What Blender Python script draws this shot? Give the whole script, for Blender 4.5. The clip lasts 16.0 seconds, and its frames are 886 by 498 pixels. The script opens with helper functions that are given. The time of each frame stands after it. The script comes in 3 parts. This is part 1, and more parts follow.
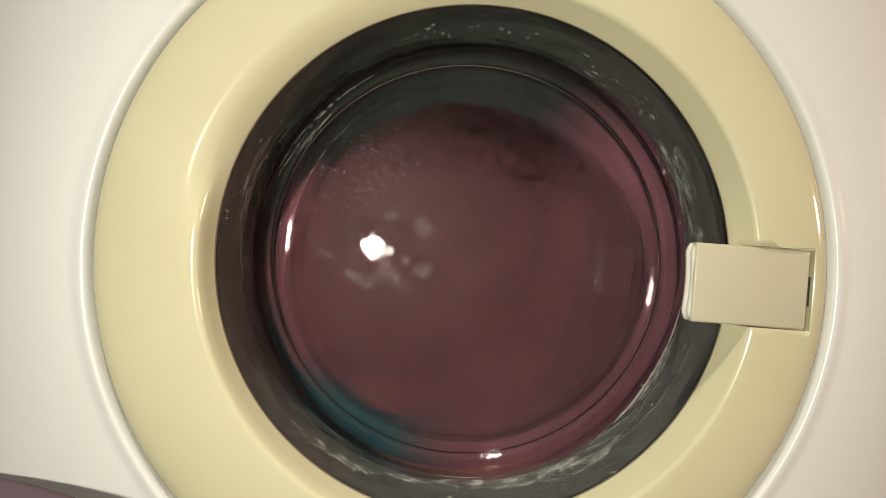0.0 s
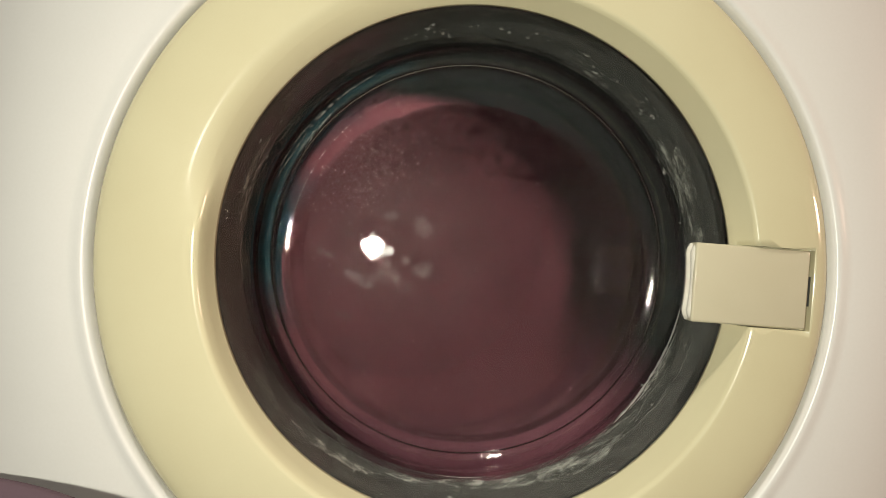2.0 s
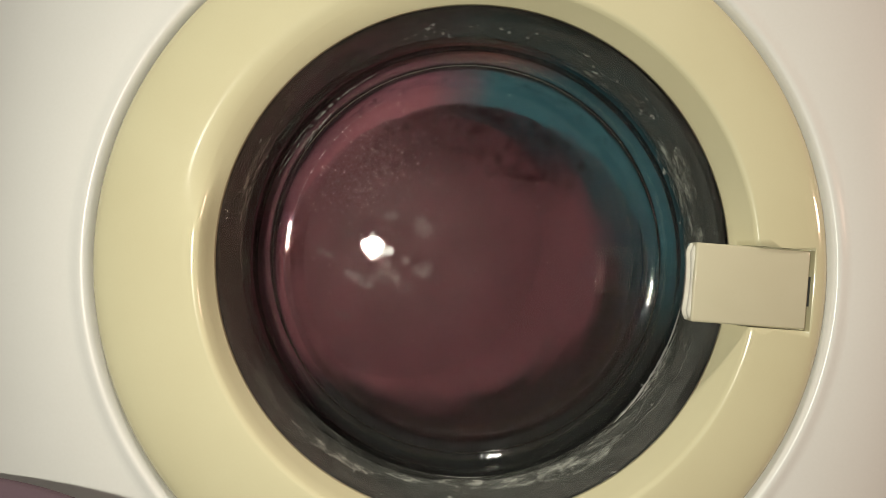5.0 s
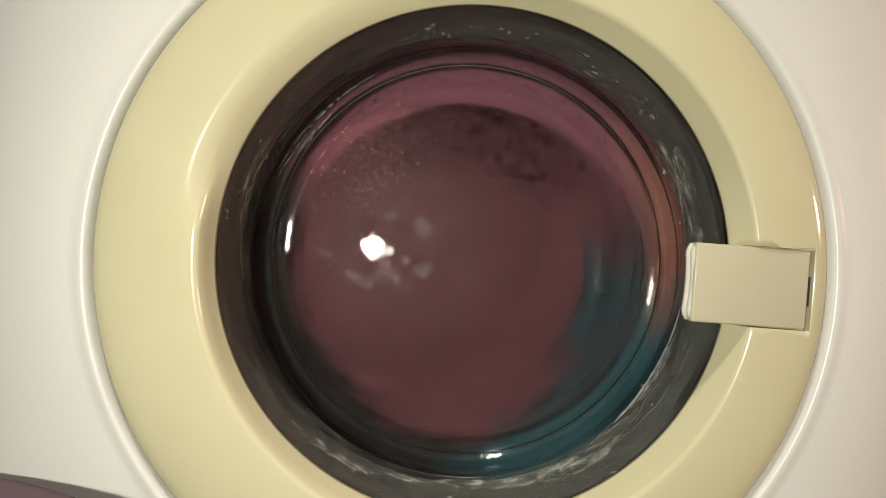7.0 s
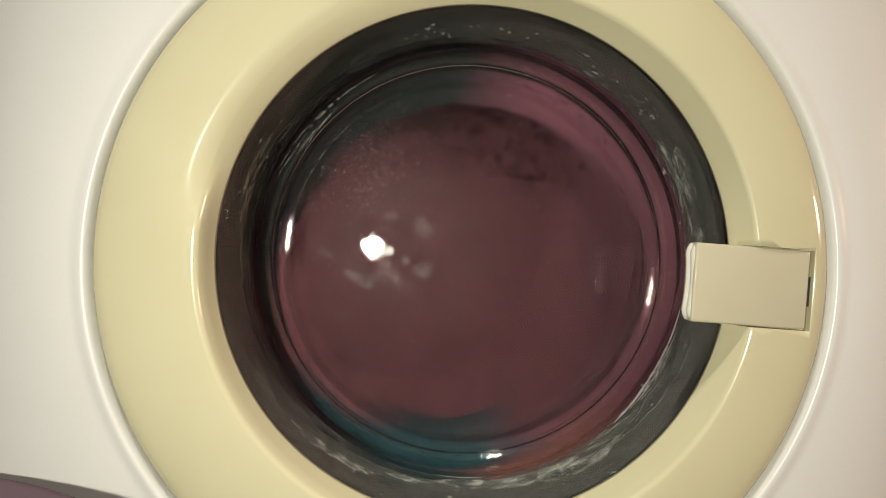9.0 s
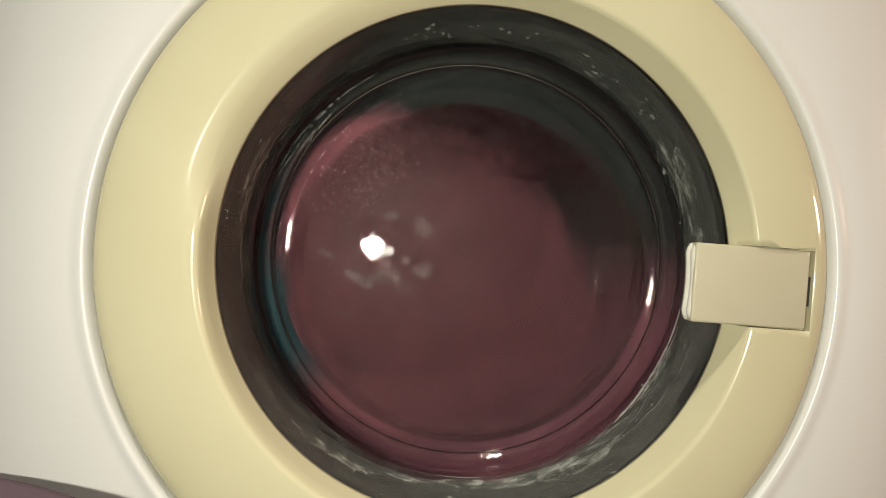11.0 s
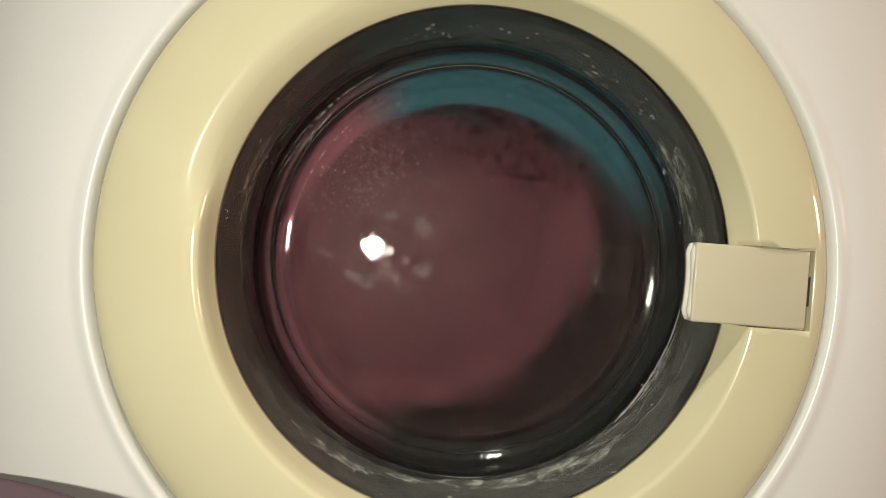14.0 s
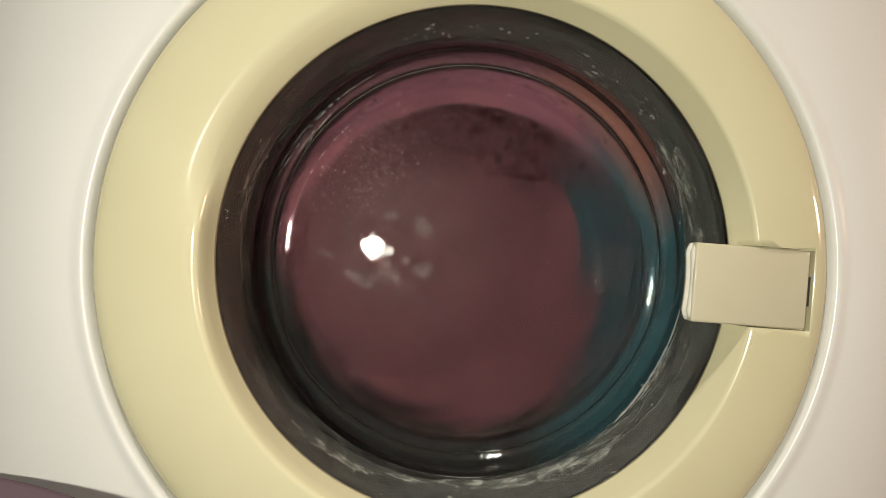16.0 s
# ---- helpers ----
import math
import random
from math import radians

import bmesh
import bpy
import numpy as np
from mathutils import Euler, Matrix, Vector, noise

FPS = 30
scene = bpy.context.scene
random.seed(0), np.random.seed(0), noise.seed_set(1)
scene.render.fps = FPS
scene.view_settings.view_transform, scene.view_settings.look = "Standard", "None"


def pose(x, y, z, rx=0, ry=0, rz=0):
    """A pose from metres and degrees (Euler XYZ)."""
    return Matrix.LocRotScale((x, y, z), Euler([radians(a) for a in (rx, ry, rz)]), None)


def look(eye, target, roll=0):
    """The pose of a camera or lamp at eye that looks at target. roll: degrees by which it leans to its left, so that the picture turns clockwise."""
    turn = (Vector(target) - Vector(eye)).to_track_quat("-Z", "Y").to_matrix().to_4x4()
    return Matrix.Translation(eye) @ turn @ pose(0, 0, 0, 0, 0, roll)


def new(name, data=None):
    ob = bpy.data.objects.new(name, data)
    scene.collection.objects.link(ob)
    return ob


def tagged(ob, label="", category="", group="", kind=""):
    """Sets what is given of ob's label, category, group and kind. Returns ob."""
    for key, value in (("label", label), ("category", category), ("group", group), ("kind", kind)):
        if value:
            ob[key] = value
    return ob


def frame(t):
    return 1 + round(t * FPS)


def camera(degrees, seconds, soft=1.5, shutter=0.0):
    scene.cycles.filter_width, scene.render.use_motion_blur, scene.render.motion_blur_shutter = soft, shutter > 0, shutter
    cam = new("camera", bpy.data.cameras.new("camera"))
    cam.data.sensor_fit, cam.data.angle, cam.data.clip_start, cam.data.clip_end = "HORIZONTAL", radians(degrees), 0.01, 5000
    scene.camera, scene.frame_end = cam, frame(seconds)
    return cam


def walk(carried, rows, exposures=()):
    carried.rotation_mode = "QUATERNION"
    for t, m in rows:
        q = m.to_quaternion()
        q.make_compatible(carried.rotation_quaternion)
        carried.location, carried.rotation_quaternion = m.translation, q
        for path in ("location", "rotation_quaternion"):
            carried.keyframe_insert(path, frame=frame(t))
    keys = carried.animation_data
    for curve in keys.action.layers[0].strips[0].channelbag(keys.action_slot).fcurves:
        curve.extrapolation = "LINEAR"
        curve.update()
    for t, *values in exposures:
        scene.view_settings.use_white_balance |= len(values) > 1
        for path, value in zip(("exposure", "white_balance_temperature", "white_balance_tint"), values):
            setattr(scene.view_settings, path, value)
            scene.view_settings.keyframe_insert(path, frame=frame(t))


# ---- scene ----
# The camera stands still before the door of a washing machine, leaning a little to its left.
cam = camera(62, 16.0, soft=1.0, shutter=0.3)
EYE = (0.0, -0.4175, 0.5)
STAND = look(EYE, (0.0, 0.0, 0.5), 4.5)
EXPOSURES = [(0.0, -0.12), (0.4, 0.08), (0.5, -0.10), (1.0, -0.35), (1.5, -0.43), (2.0, -0.15), (2.5, 0.16), (3.0, -0.23), (3.5, -0.40), (4.0, -0.37), (6.5, -0.17), (16.0, -0.17)]
walk(cam, [(0.0, STAND), (16.0, STAND)], EXPOSURES)

# ---- light ----
world = bpy.data.worlds.new("room_air")
scene.world = world
world.use_nodes = True
world.node_tree.nodes["Background"].inputs[0].default_value = (0.9, 0.85, 0.8, 1)
world.node_tree.nodes["Background"].inputs[1].default_value = 0.02


def area_lamp(name, eye, target, size, watts, color, shape="DISK"):
    data = bpy.data.lights.new(name, "AREA")
    data.shape, data.size, data.energy, data.color = shape, size, watts, color
    ob = new(name, data)
    ob.matrix_world = look(eye, target)
    return ob


# a small torch held a step behind the camera, the room's ceiling lamp, and a warm lamp off to one side
area_lamp("torch_light", (-0.1143, -0.60, 0.4948), (0.0, 0.0, 0.50), 0.028, 2.10, (1.0, 0.985, 0.840)).data.spread = radians(120)
area_lamp("room_light", (-0.30, -0.78, 2.33), (0.0, 0.0, 0.45), 0.18, 8.5, (1.0, 0.93, 0.81)).data.spread = radians(110)
area_lamp("warm_light", (1.36, -0.40, 0.76), (0.0, 0.0, 0.50), 0.12, 6.2, (1.0, 0.64, 0.47))


# ---- materials ----
def material(name, base, rough=0.5, metal=0.0, second=None, scale=40.0, spread=0.5, fine=900.0, bump=0.1, depth=0.0004,
             coat=0.0, sheen=0.0, spec=0.5):
    """A plain material whose colour wanders to a second one at a coarse and a fine scale, with a fine relief."""
    m = bpy.data.materials.new(name)
    m.use_nodes = True
    n, l = m.node_tree.nodes, m.node_tree.links
    b = n["Principled BSDF"]
    co = n.new("ShaderNodeTexCoord")
    coarse, grain = n.new("ShaderNodeTexNoise"), n.new("ShaderNodeTexNoise")
    coarse.inputs["Scale"].default_value, coarse.inputs["Detail"].default_value = scale, 6
    grain.inputs["Scale"].default_value, grain.inputs["Detail"].default_value = fine, 3
    l.new(co.outputs["Object"], coarse.inputs["Vector"])
    l.new(co.outputs["Object"], grain.inputs["Vector"])
    add = n.new("ShaderNodeMath")
    add.operation = "MULTIPLY_ADD"
    add.inputs[1].default_value = 0.35
    l.new(grain.outputs["Fac"], add.inputs[0])
    l.new(coarse.outputs["Fac"], add.inputs[2])
    ramp = n.new("ShaderNodeMapRange")
    ramp.inputs["From Min"].default_value, ramp.inputs["From Max"].default_value = 0.67 - 0.5 * spread, 0.67 + 0.5 * spread
    l.new(add.outputs[0], ramp.inputs["Value"])
    mix = n.new("ShaderNodeMix")
    mix.data_type = "RGBA"
    mix.inputs["A"].default_value = (*base, 1)
    mix.inputs["B"].default_value = (*(second or [c * 0.85 for c in base]), 1)
    l.new(ramp.outputs[0], mix.inputs["Factor"])
    l.new(mix.outputs["Result"], b.inputs["Base Color"])
    rr = n.new("ShaderNodeMapRange")
    rr.inputs["To Min"].default_value, rr.inputs["To Max"].default_value = rough * 0.85, min(1.0, rough * 1.2)
    l.new(coarse.outputs["Fac"], rr.inputs["Value"])
    l.new(rr.outputs[0], b.inputs["Roughness"])
    b.inputs["Metallic"].default_value = metal
    b.inputs["Coat Weight"].default_value = coat
    b.inputs["Coat Roughness"].default_value = 0.08
    b.inputs["Sheen Weight"].default_value = sheen
    b.inputs["Specular IOR Level"].default_value = spec
    bp = n.new("ShaderNodeBump")
    bp.inputs["Strength"].default_value, bp.inputs["Distance"].default_value = bump, depth
    l.new(grain.outputs["Fac"], bp.inputs["Height"])
    l.new(bp.outputs[0], b.inputs["Normal"])
    return m


def glass_material():
    m = bpy.data.materials.new("door_glass")
    m.use_nodes = True
    n, l = m.node_tree.nodes, m.node_tree.links
    n.remove(n["Principled BSDF"])
    g = n.new("ShaderNodeBsdfGlass")
    g.inputs["Color"].default_value = (0.93, 0.95, 0.94, 1)
    g.inputs["Roughness"].default_value = 0.0
    g.inputs["IOR"].default_value = 1.5
    co, wet, bp = n.new("ShaderNodeTexCoord"), n.new("ShaderNodeTexNoise"), n.new("ShaderNodeBump")
    wet.inputs["Scale"].default_value, wet.inputs["Detail"].default_value = 160, 4
    bp.inputs["Strength"].default_value, bp.inputs["Distance"].default_value = 0.10, 0.0004
    l.new(co.outputs["Object"], wet.inputs["Vector"])
    l.new(wet.outputs["Fac"], bp.inputs["Height"])
    l.new(bp.outputs[0], g.inputs["Normal"])
    l.new(g.outputs[0], n["Material Output"].inputs["Surface"])
    return m


def film_material(name, color, low, high, scale, stretch=(1, 1, 1), floor=0.0, top=0.6, fine=260.0, fade=None):
    """A thin broken film: soap, lime or dew that covers the glass in patches."""
    m = bpy.data.materials.new(name)
    m.use_nodes = True
    n, l = m.node_tree.nodes, m.node_tree.links
    b = n["Principled BSDF"]
    b.inputs["Base Color"].default_value = (*color, 1)
    b.inputs["Roughness"].default_value = 0.8
    b.inputs["Specular IOR Level"].default_value = 0.0
    co, mp = n.new("ShaderNodeTexCoord"), n.new("ShaderNodeMapping")
    mp.inputs["Scale"].default_value = stretch
    l.new(co.outputs["Object"], mp.inputs["Vector"])
    a, f = n.new("ShaderNodeTexNoise"), n.new("ShaderNodeTexNoise")
    a.inputs["Scale"].default_value, a.inputs["Detail"].default_value, a.inputs["Roughness"].default_value = scale, 8, 0.62
    f.inputs["Scale"].default_value, f.inputs["Detail"].default_value = fine, 4
    l.new(mp.outputs[0], a.inputs["Vector"])
    l.new(mp.outputs[0], f.inputs["Vector"])
    add = n.new("ShaderNodeMath")
    add.operation = "MULTIPLY_ADD"
    add.inputs[1].default_value = 0.25
    l.new(f.outputs["Fac"], add.inputs[0])
    l.new(a.outputs["Fac"], add.inputs[2])
    r = n.new("ShaderNodeMapRange")
    r.inputs["From Min"].default_value, r.inputs["From Max"].default_value = low + 0.12, high + 0.12
    r.inputs["To Min"].default_value, r.inputs["To Max"].default_value = floor, top
    l.new(add.outputs[0], r.inputs["Value"])
    cover = r.outputs[0]
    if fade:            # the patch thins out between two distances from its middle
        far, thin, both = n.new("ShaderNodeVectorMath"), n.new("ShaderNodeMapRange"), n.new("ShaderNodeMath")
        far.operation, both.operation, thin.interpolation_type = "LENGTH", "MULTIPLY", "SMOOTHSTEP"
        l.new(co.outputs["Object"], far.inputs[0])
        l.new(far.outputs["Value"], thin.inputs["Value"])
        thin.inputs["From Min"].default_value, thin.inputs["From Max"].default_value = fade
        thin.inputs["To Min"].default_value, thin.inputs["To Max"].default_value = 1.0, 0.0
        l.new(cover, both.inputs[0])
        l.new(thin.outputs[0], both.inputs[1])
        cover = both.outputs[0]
    l.new(cover, b.inputs["Alpha"])
    return m


ENAMEL = material("white_enamel", (0.72, 0.705, 0.68), 0.70, second=(0.68, 0.665, 0.635), scale=9, fine=500, bump=0.05, depth=0.0003, coat=0.4, spec=0.1)
CREAM = material("cream_plastic", (0.60, 0.555, 0.37), 0.60, second=(0.56, 0.51, 0.33), scale=14, fine=1500, bump=0.06, depth=0.0002, coat=0.8, spec=0.2)
BEIGE = material("beige_plastic", (0.535, 0.490, 0.360), 0.60, second=(0.505, 0.460, 0.330), scale=30, fine=1500, bump=0.06, depth=0.0002, coat=0.8, spec=0.2)
SLOT = material("dark_slot", (0.02, 0.02, 0.018), 0.7, scale=60)
RUBBER = material("grey_rubber", (0.100, 0.102, 0.094), 0.55, second=(0.060, 0.059, 0.056), scale=45, fine=700, bump=0.25, depth=0.0006)
CREAM.node_tree.nodes["Principled BSDF"].inputs["Coat Roughness"].default_value = 0.11
ENAMEL.node_tree.nodes["Principled BSDF"].inputs["Coat Roughness"].default_value = 0.22
LIPPED = material("glossy_plastic", (0.76, 0.73, 0.64), 0.12, second=(0.68, 0.65, 0.56), scale=60, fine=900, bump=0.02, coat=1.0, spec=1.0)
LIPPED.node_tree.nodes["Principled BSDF"].inputs["Coat Roughness"].default_value = 0.10
STEEL = material("brushed_steel", (0.45, 0.45, 0.45), 0.35, metal=1.0, scale=40, fine=1200, bump=0.1)
GLASS = glass_material()
MAROON = material("maroon_cotton", (0.126, 0.042, 0.053), 0.95, second=(0.092, 0.030, 0.038), scale=22, fine=380, bump=0.15, depth=0.0008, sheen=0.05, spec=0.12)
PINK = material("plum_cotton", (0.098, 0.032, 0.045), 0.95, second=(0.060, 0.020, 0.029), scale=26, fine=380, bump=0.4, depth=0.0010, sheen=0.05, spec=0.12)
TEAL = material("teal_terry", (0.016, 0.046, 0.058), 0.95, second=(0.009, 0.029, 0.037), scale=30, fine=520, bump=0.8, depth=0.0018, sheen=0.05, spec=0.12)
BLACK = material("black_cotton", (0.0055, 0.0055, 0.0056), 0.9, second=(0.0105, 0.0108, 0.0110), scale=30, fine=700, bump=0.6, depth=0.0012, sheen=0.03, spec=0.12)
GREY = material("charcoal_cotton", (0.0100, 0.0102, 0.0104), 0.9, second=(0.0050, 0.0051, 0.0053), scale=30, fine=700, bump=0.6, depth=0.0012, sheen=0.03, spec=0.12)
RED = material("salmon_cotton", (0.120, 0.046, 0.038), 0.95, second=(0.085, 0.031, 0.026), scale=26, fine=700, bump=0.6, depth=0.0012, sheen=0.05, spec=0.12)
MAUVE = material("mauve_plastic", (0.130, 0.085, 0.105), 0.8, second=(0.11, 0.075, 0.09), scale=12, fine=900, bump=0.05, spec=0.15)
TILE = material("floor_lino", (0.24, 0.22, 0.20), 0.5, second=(0.18, 0.165, 0.15), scale=8, fine=160)
PLASTER = material("wall_plaster", (0.30, 0.27, 0.26), 0.8, second=(0.26, 0.235, 0.225), scale=5, fine=220, bump=0.2, depth=0.001)
# near-white base paints the dew drops' glints; the soap ridge shares it
GLINT_SOAP = material("white_glint_soap", (0.80, 0.79, 0.76), 0.06, scale=60, spec=1.0, coat=1.0)
DEW = film_material("dew_film", (0.030, 0.013, 0.014), 0.28, 0.76, 40, floor=0.26, top=0.52, fine=420)
FOAM = film_material("foam_film", (0.026, 0.007, 0.010), 0.38, 0.66, 150, floor=0.03, top=0.20, fine=600)
SUDS = film_material("suds_film", (0.030, 0.008, 0.014), 0.40, 0.60, 190, (1.0, 1.0, 0.7), floor=0.02, top=0.40, fine=900, fade=(0.045, 0.090))
COMB = film_material("suds_comb", (0.020, 0.006, 0.009), 0.34, 0.66, 190, floor=0.05, top=0.24, fine=900)
GLARE_FILM = film_material("glare_film", (0.10, 0.07, 0.07), 0.34, 0.66, 240, floor=0.04, top=0.42, fine=900)
GLARE_FILM.node_tree.nodes["Principled BSDF"].inputs["Roughness"].default_value = 0.22
GLARE_FILM.node_tree.nodes["Principled BSDF"].inputs["Specular IOR Level"].default_value = 0.5
DARK_LINE = film_material("groove_dark_line", (0.010, 0.006, 0.007), 0.30, 0.60, 60, floor=0.62, top=0.92, fine=500)
FROTH = film_material("froth", (0.36, 0.15, 0.16), 0.52, 0.74, 160, floor=0.0, top=0.40, fine=700)
SMUDGE = film_material("soap_smudge", (0.40, 0.35, 0.34), 0.38, 0.70, 150, floor=0.01, top=0.25, fine=900)
HAZE_LIGHT = film_material("mist_and_light", (0.310, 0.165, 0.176), 0.36, 0.68, 70, floor=0.14, top=0.42, fine=900, fade=(0.020, 0.104))
EDGE_DIM = film_material("edge_dim_film", (0.040, 0.022, 0.022), 0.30, 0.76, 40, floor=0.04, top=0.20, fine=420)
FLAKE = film_material("soap_flake", (0.50, 0.49, 0.45), 0.46, 0.64, 230, floor=0.0, top=0.60, fine=900)
DROP = material("clear_drop", (0.28, 0.28, 0.26), 0.10, scale=60, spec=0.8, coat=1.0)
RUNS = material("dried_soap", (0.22, 0.22, 0.20), 0.5, second=(0.11, 0.11, 0.10), scale=160, fine=900)
LIME = film_material("lime_crust", (0.135, 0.134, 0.120), 0.42, 0.68, 42, floor=0.18, top=0.78, fine=300)
SCUM = film_material("soap_scum", (0.58, 0.59, 0.53), 0.46, 0.74, 80, floor=0.0, top=0.80, fine=600)


# ---- mesh helpers ----
def part(name, bm, mat, parent=None, label="", smooth=True):
    """Links a bmesh as one mesh object, under a thing or a part if one is given."""
    bmesh.ops.recalc_face_normals(bm, faces=bm.faces)
    me = bpy.data.meshes.new(name)
    bm.to_mesh(me)
    bm.free()
    me.materials.append(mat)
    for p in me.polygons:
        p.use_smooth = smooth
    ob = new(name, me)
    if parent:
        ob.parent = parent
    if label:
        tagged(ob, label)
    return ob


def box(bm, x0, x1, y0, y1, z0, z1, bevel=0.0, segments=3):
    made = bmesh.ops.create_cube(bm, size=1.0)
    for v in made["verts"]:
        v.co = Vector((x0 if v.co.x < 0 else x1, y0 if v.co.y < 0 else y1, z0 if v.co.z < 0 else z1))
    if bevel:
        edges = list({e for v in made["verts"] for e in v.link_edges})
        bmesh.ops.bevel(bm, geom=edges, offset=bevel, segments=segments, affect="EDGES", profile=0.5)
    return bm


def lathe(rows, steps=192, closed=False):
    """A surface round the y axis through rings (radius, y, x of the centre, z of the centre)."""
    bm = bmesh.new()
    rings = []
    for r, y, *c in rows:
        cx, cz = c or (0.0, 0.0)
        if r == 0:
            rings.append([bm.verts.new((cx, y, cz))] * steps)
        else:
            rings.append([bm.verts.new((cx + r * math.sin(math.tau * i / steps), y, cz + r * math.cos(math.tau * i / steps))) for i in range(steps)])
    pairs = list(zip(rings, rings[1:])) + ([(rings[-1], rings[0])] if closed else [])
    for a, b in pairs:
        for i in range(steps):
            j = (i + 1) % steps
            corners = []
            for v in (a[i], a[j], b[j], b[i]):
                if v not in corners:
                    corners.append(v)
            if len(corners) > 2:
                bm.faces.new(corners)
    return bm


def arc(r0, y0, r1, y1, bulge, n=6):
    """Points of a profile from one place to another, bowed by bulge to its left."""
    pts = []
    for i in range(1, n):
        f = i / n
        s = 4 * f * (1 - f) * bulge
        dx, dy = r1 - r0, y1 - y0
        d = math.hypot(dx, dy)
        pts.append((r0 + dx * f - dy / d * s, y0 + dy * f + dx / d * s))
    return pts


# ---- the room ----
def slab(name, x0, x1, y0, y1, z0, z1, mat):
    bm = box(bmesh.new(), x0, x1, y0, y1, z0, z1)
    return tagged(part(name, bm, mat, smooth=False), kind="structure")


slab("floor", -3.2, 1.5, -3.0, 0.75, -0.05, 0.0, TILE)
slab("ceiling", -3.2, 1.5, -3.0, 0.75, 2.4, 2.45, PLASTER)
slab("wall_north", -3.3, 1.6, 0.75, 0.85, -0.05, 2.45, PLASTER)
slab("wall_south", -3.3, 1.6, -3.1, -3.0, -0.05, 2.45, PLASTER)
slab("wall_west", -3.3, -3.2, -3.0, 0.75, -0.05, 2.45, PLASTER)
slab("wall_east", 1.5, 1.6, -3.0, 0.75, -0.05, 2.45, PLASTER)

# ---- the washing machine ----
RX, RZ = 0.0103, 0.4914          # centre of the door ring
GX, GZ = 0.0172, 0.4940          # centre of the glass
DX, DZ = GX - 0.024, GZ - 0.008  # axis of the drum
LEFT, RIGHT, TOP = -0.289, 0.311, 0.85

machine = tagged(new("washing_machine"), "white enamelled front-loading washing machine with a cream porthole door", "washing machine")
machine.location = (0.0, 0.0, 0.0)


def front_panel():
    """Pressed steel front with a raised round lip about the door."""
    bm = lathe([(r, y, RX, RZ) for r, y in ((0.2100, 0.020), (0.2100, 0.0075), (0.2105, 0.0040), (0.2112, 0.0010), (0.2120, -0.0008), (0.2132, -0.0018), (0.2146, -0.0021),
                                           (0.2162, -0.0018), (0.2184, -0.0010), (0.2204, -0.0004), (0.2230, 0.0))])
    bm.verts.ensure_lookup_table()
    ring = list(bm.verts)[-192:]
    outer, back = [], []
    for v in ring:
        d = Vector((v.co.x - RX, 0, v.co.z - RZ)).normalized()
        reach = min((RIGHT - RX) / d.x if d.x > 1e-6 else 9, (LEFT - RX) / d.x if d.x < -1e-6 else 9,
                    (TOP - RZ) / d.z if d.z > 1e-6 else 9, (0.10 - RZ) / d.z if d.z < -1e-6 else 9)
        outer.append(bm.verts.new((RX + d.x * reach, 0.0, RZ + d.z * reach)))
        back.append(bm.verts.new((RX + d.x * reach, 0.02, RZ + d.z * reach)))
    for i in range(192):
        j = (i + 1) % 192
        bm.faces.new((ring[i], ring[j], outer[j], outer[i]))
        bm.faces.new((outer[i], outer[j], back[j], back[i]))
    return part("front_panel", bm, ENAMEL, machine)


front_panel()
part("side_panel", box(bmesh.new(), LEFT, LEFT + 0.004, 0.022, 0.58, 0.02, TOP), ENAMEL, machine, smooth=False)
part("side_panel", box(bmesh.new(), RIGHT - 0.004, RIGHT, 0.022, 0.58, 0.02, TOP), ENAMEL, machine, smooth=False)
part("back_panel", box(bmesh.new(), LEFT, RIGHT, 0.582, 0.586, 0.02, TOP), ENAMEL, machine, smooth=False)
part("top_panel", box(bmesh.new(), LEFT - 0.002, RIGHT + 0.002, -0.004, 0.588, TOP + 0.001, TOP + 0.035, 0.006), ENAMEL, machine)
part("plinth", box(bmesh.new(), LEFT + 0.004, RIGHT - 0.004, 0.006, 0.02, 0.02, 0.098, 0.003), ENAMEL, machine)
for fx in (LEFT + 0.05, RIGHT - 0.05):
    for fy in (0.06, 0.53):
        bm = bmesh.new()
        bmesh.ops.create_cone(bm, cap_ends=True, segments=20, radius1=0.022, radius2=0.016, depth=0.03,
                              matrix=Matrix.Translation((fx, fy, 0.0151)))
        part("foot", bm, RUBBER, machine)

# the door: a wide cream ring, off centre about the glass
door_rows = [(0.2092, 0.012, RX, RZ), (0.2092, 0.0055, RX, RZ), (0.2086, 0.0022, RX, RZ), (0.2074, -0.0006, RX, RZ), (0.2056, -0.0026, RX, RZ), (0.2030, -0.0040, RX + 0.0004, RZ + 0.0001),
             (0.1990, -0.0052, RX + 0.0008, RZ + 0.0003), (0.1900, -0.0070, RX + 0.0018, RZ + 0.0007), (0.1760, -0.0086, RX + 0.0034, RZ + 0.0013),
             (0.1670, -0.0092, RX + 0.0047, RZ + 0.0017), (0.1620, -0.0094, GX - 0.0002, GZ - 0.0008)]
door_rows += [(0.1586 - 0.0042 * math.sin(radians(a)), -0.0094 + 0.0042 * (1 - math.cos(radians(a))), GX + 0.0020, GZ - 0.0004) for a in (0, 8, 16, 24, 32, 40, 50, 60, 66)]
door_rows += [(0.1535, -0.0045, GX + 0.0018, GZ), (0.1520, -0.0010, GX + 0.0012, GZ), (0.1501, 0.0034, GX + 0.0006, GZ), (0.1486, 0.0068, GX, GZ),
              (0.1480, 0.0085, GX, GZ), (0.1600, 0.0090, GX, GZ), (0.1650, 0.012, GX, GZ)]
door_bm = lathe(door_rows, closed=True)
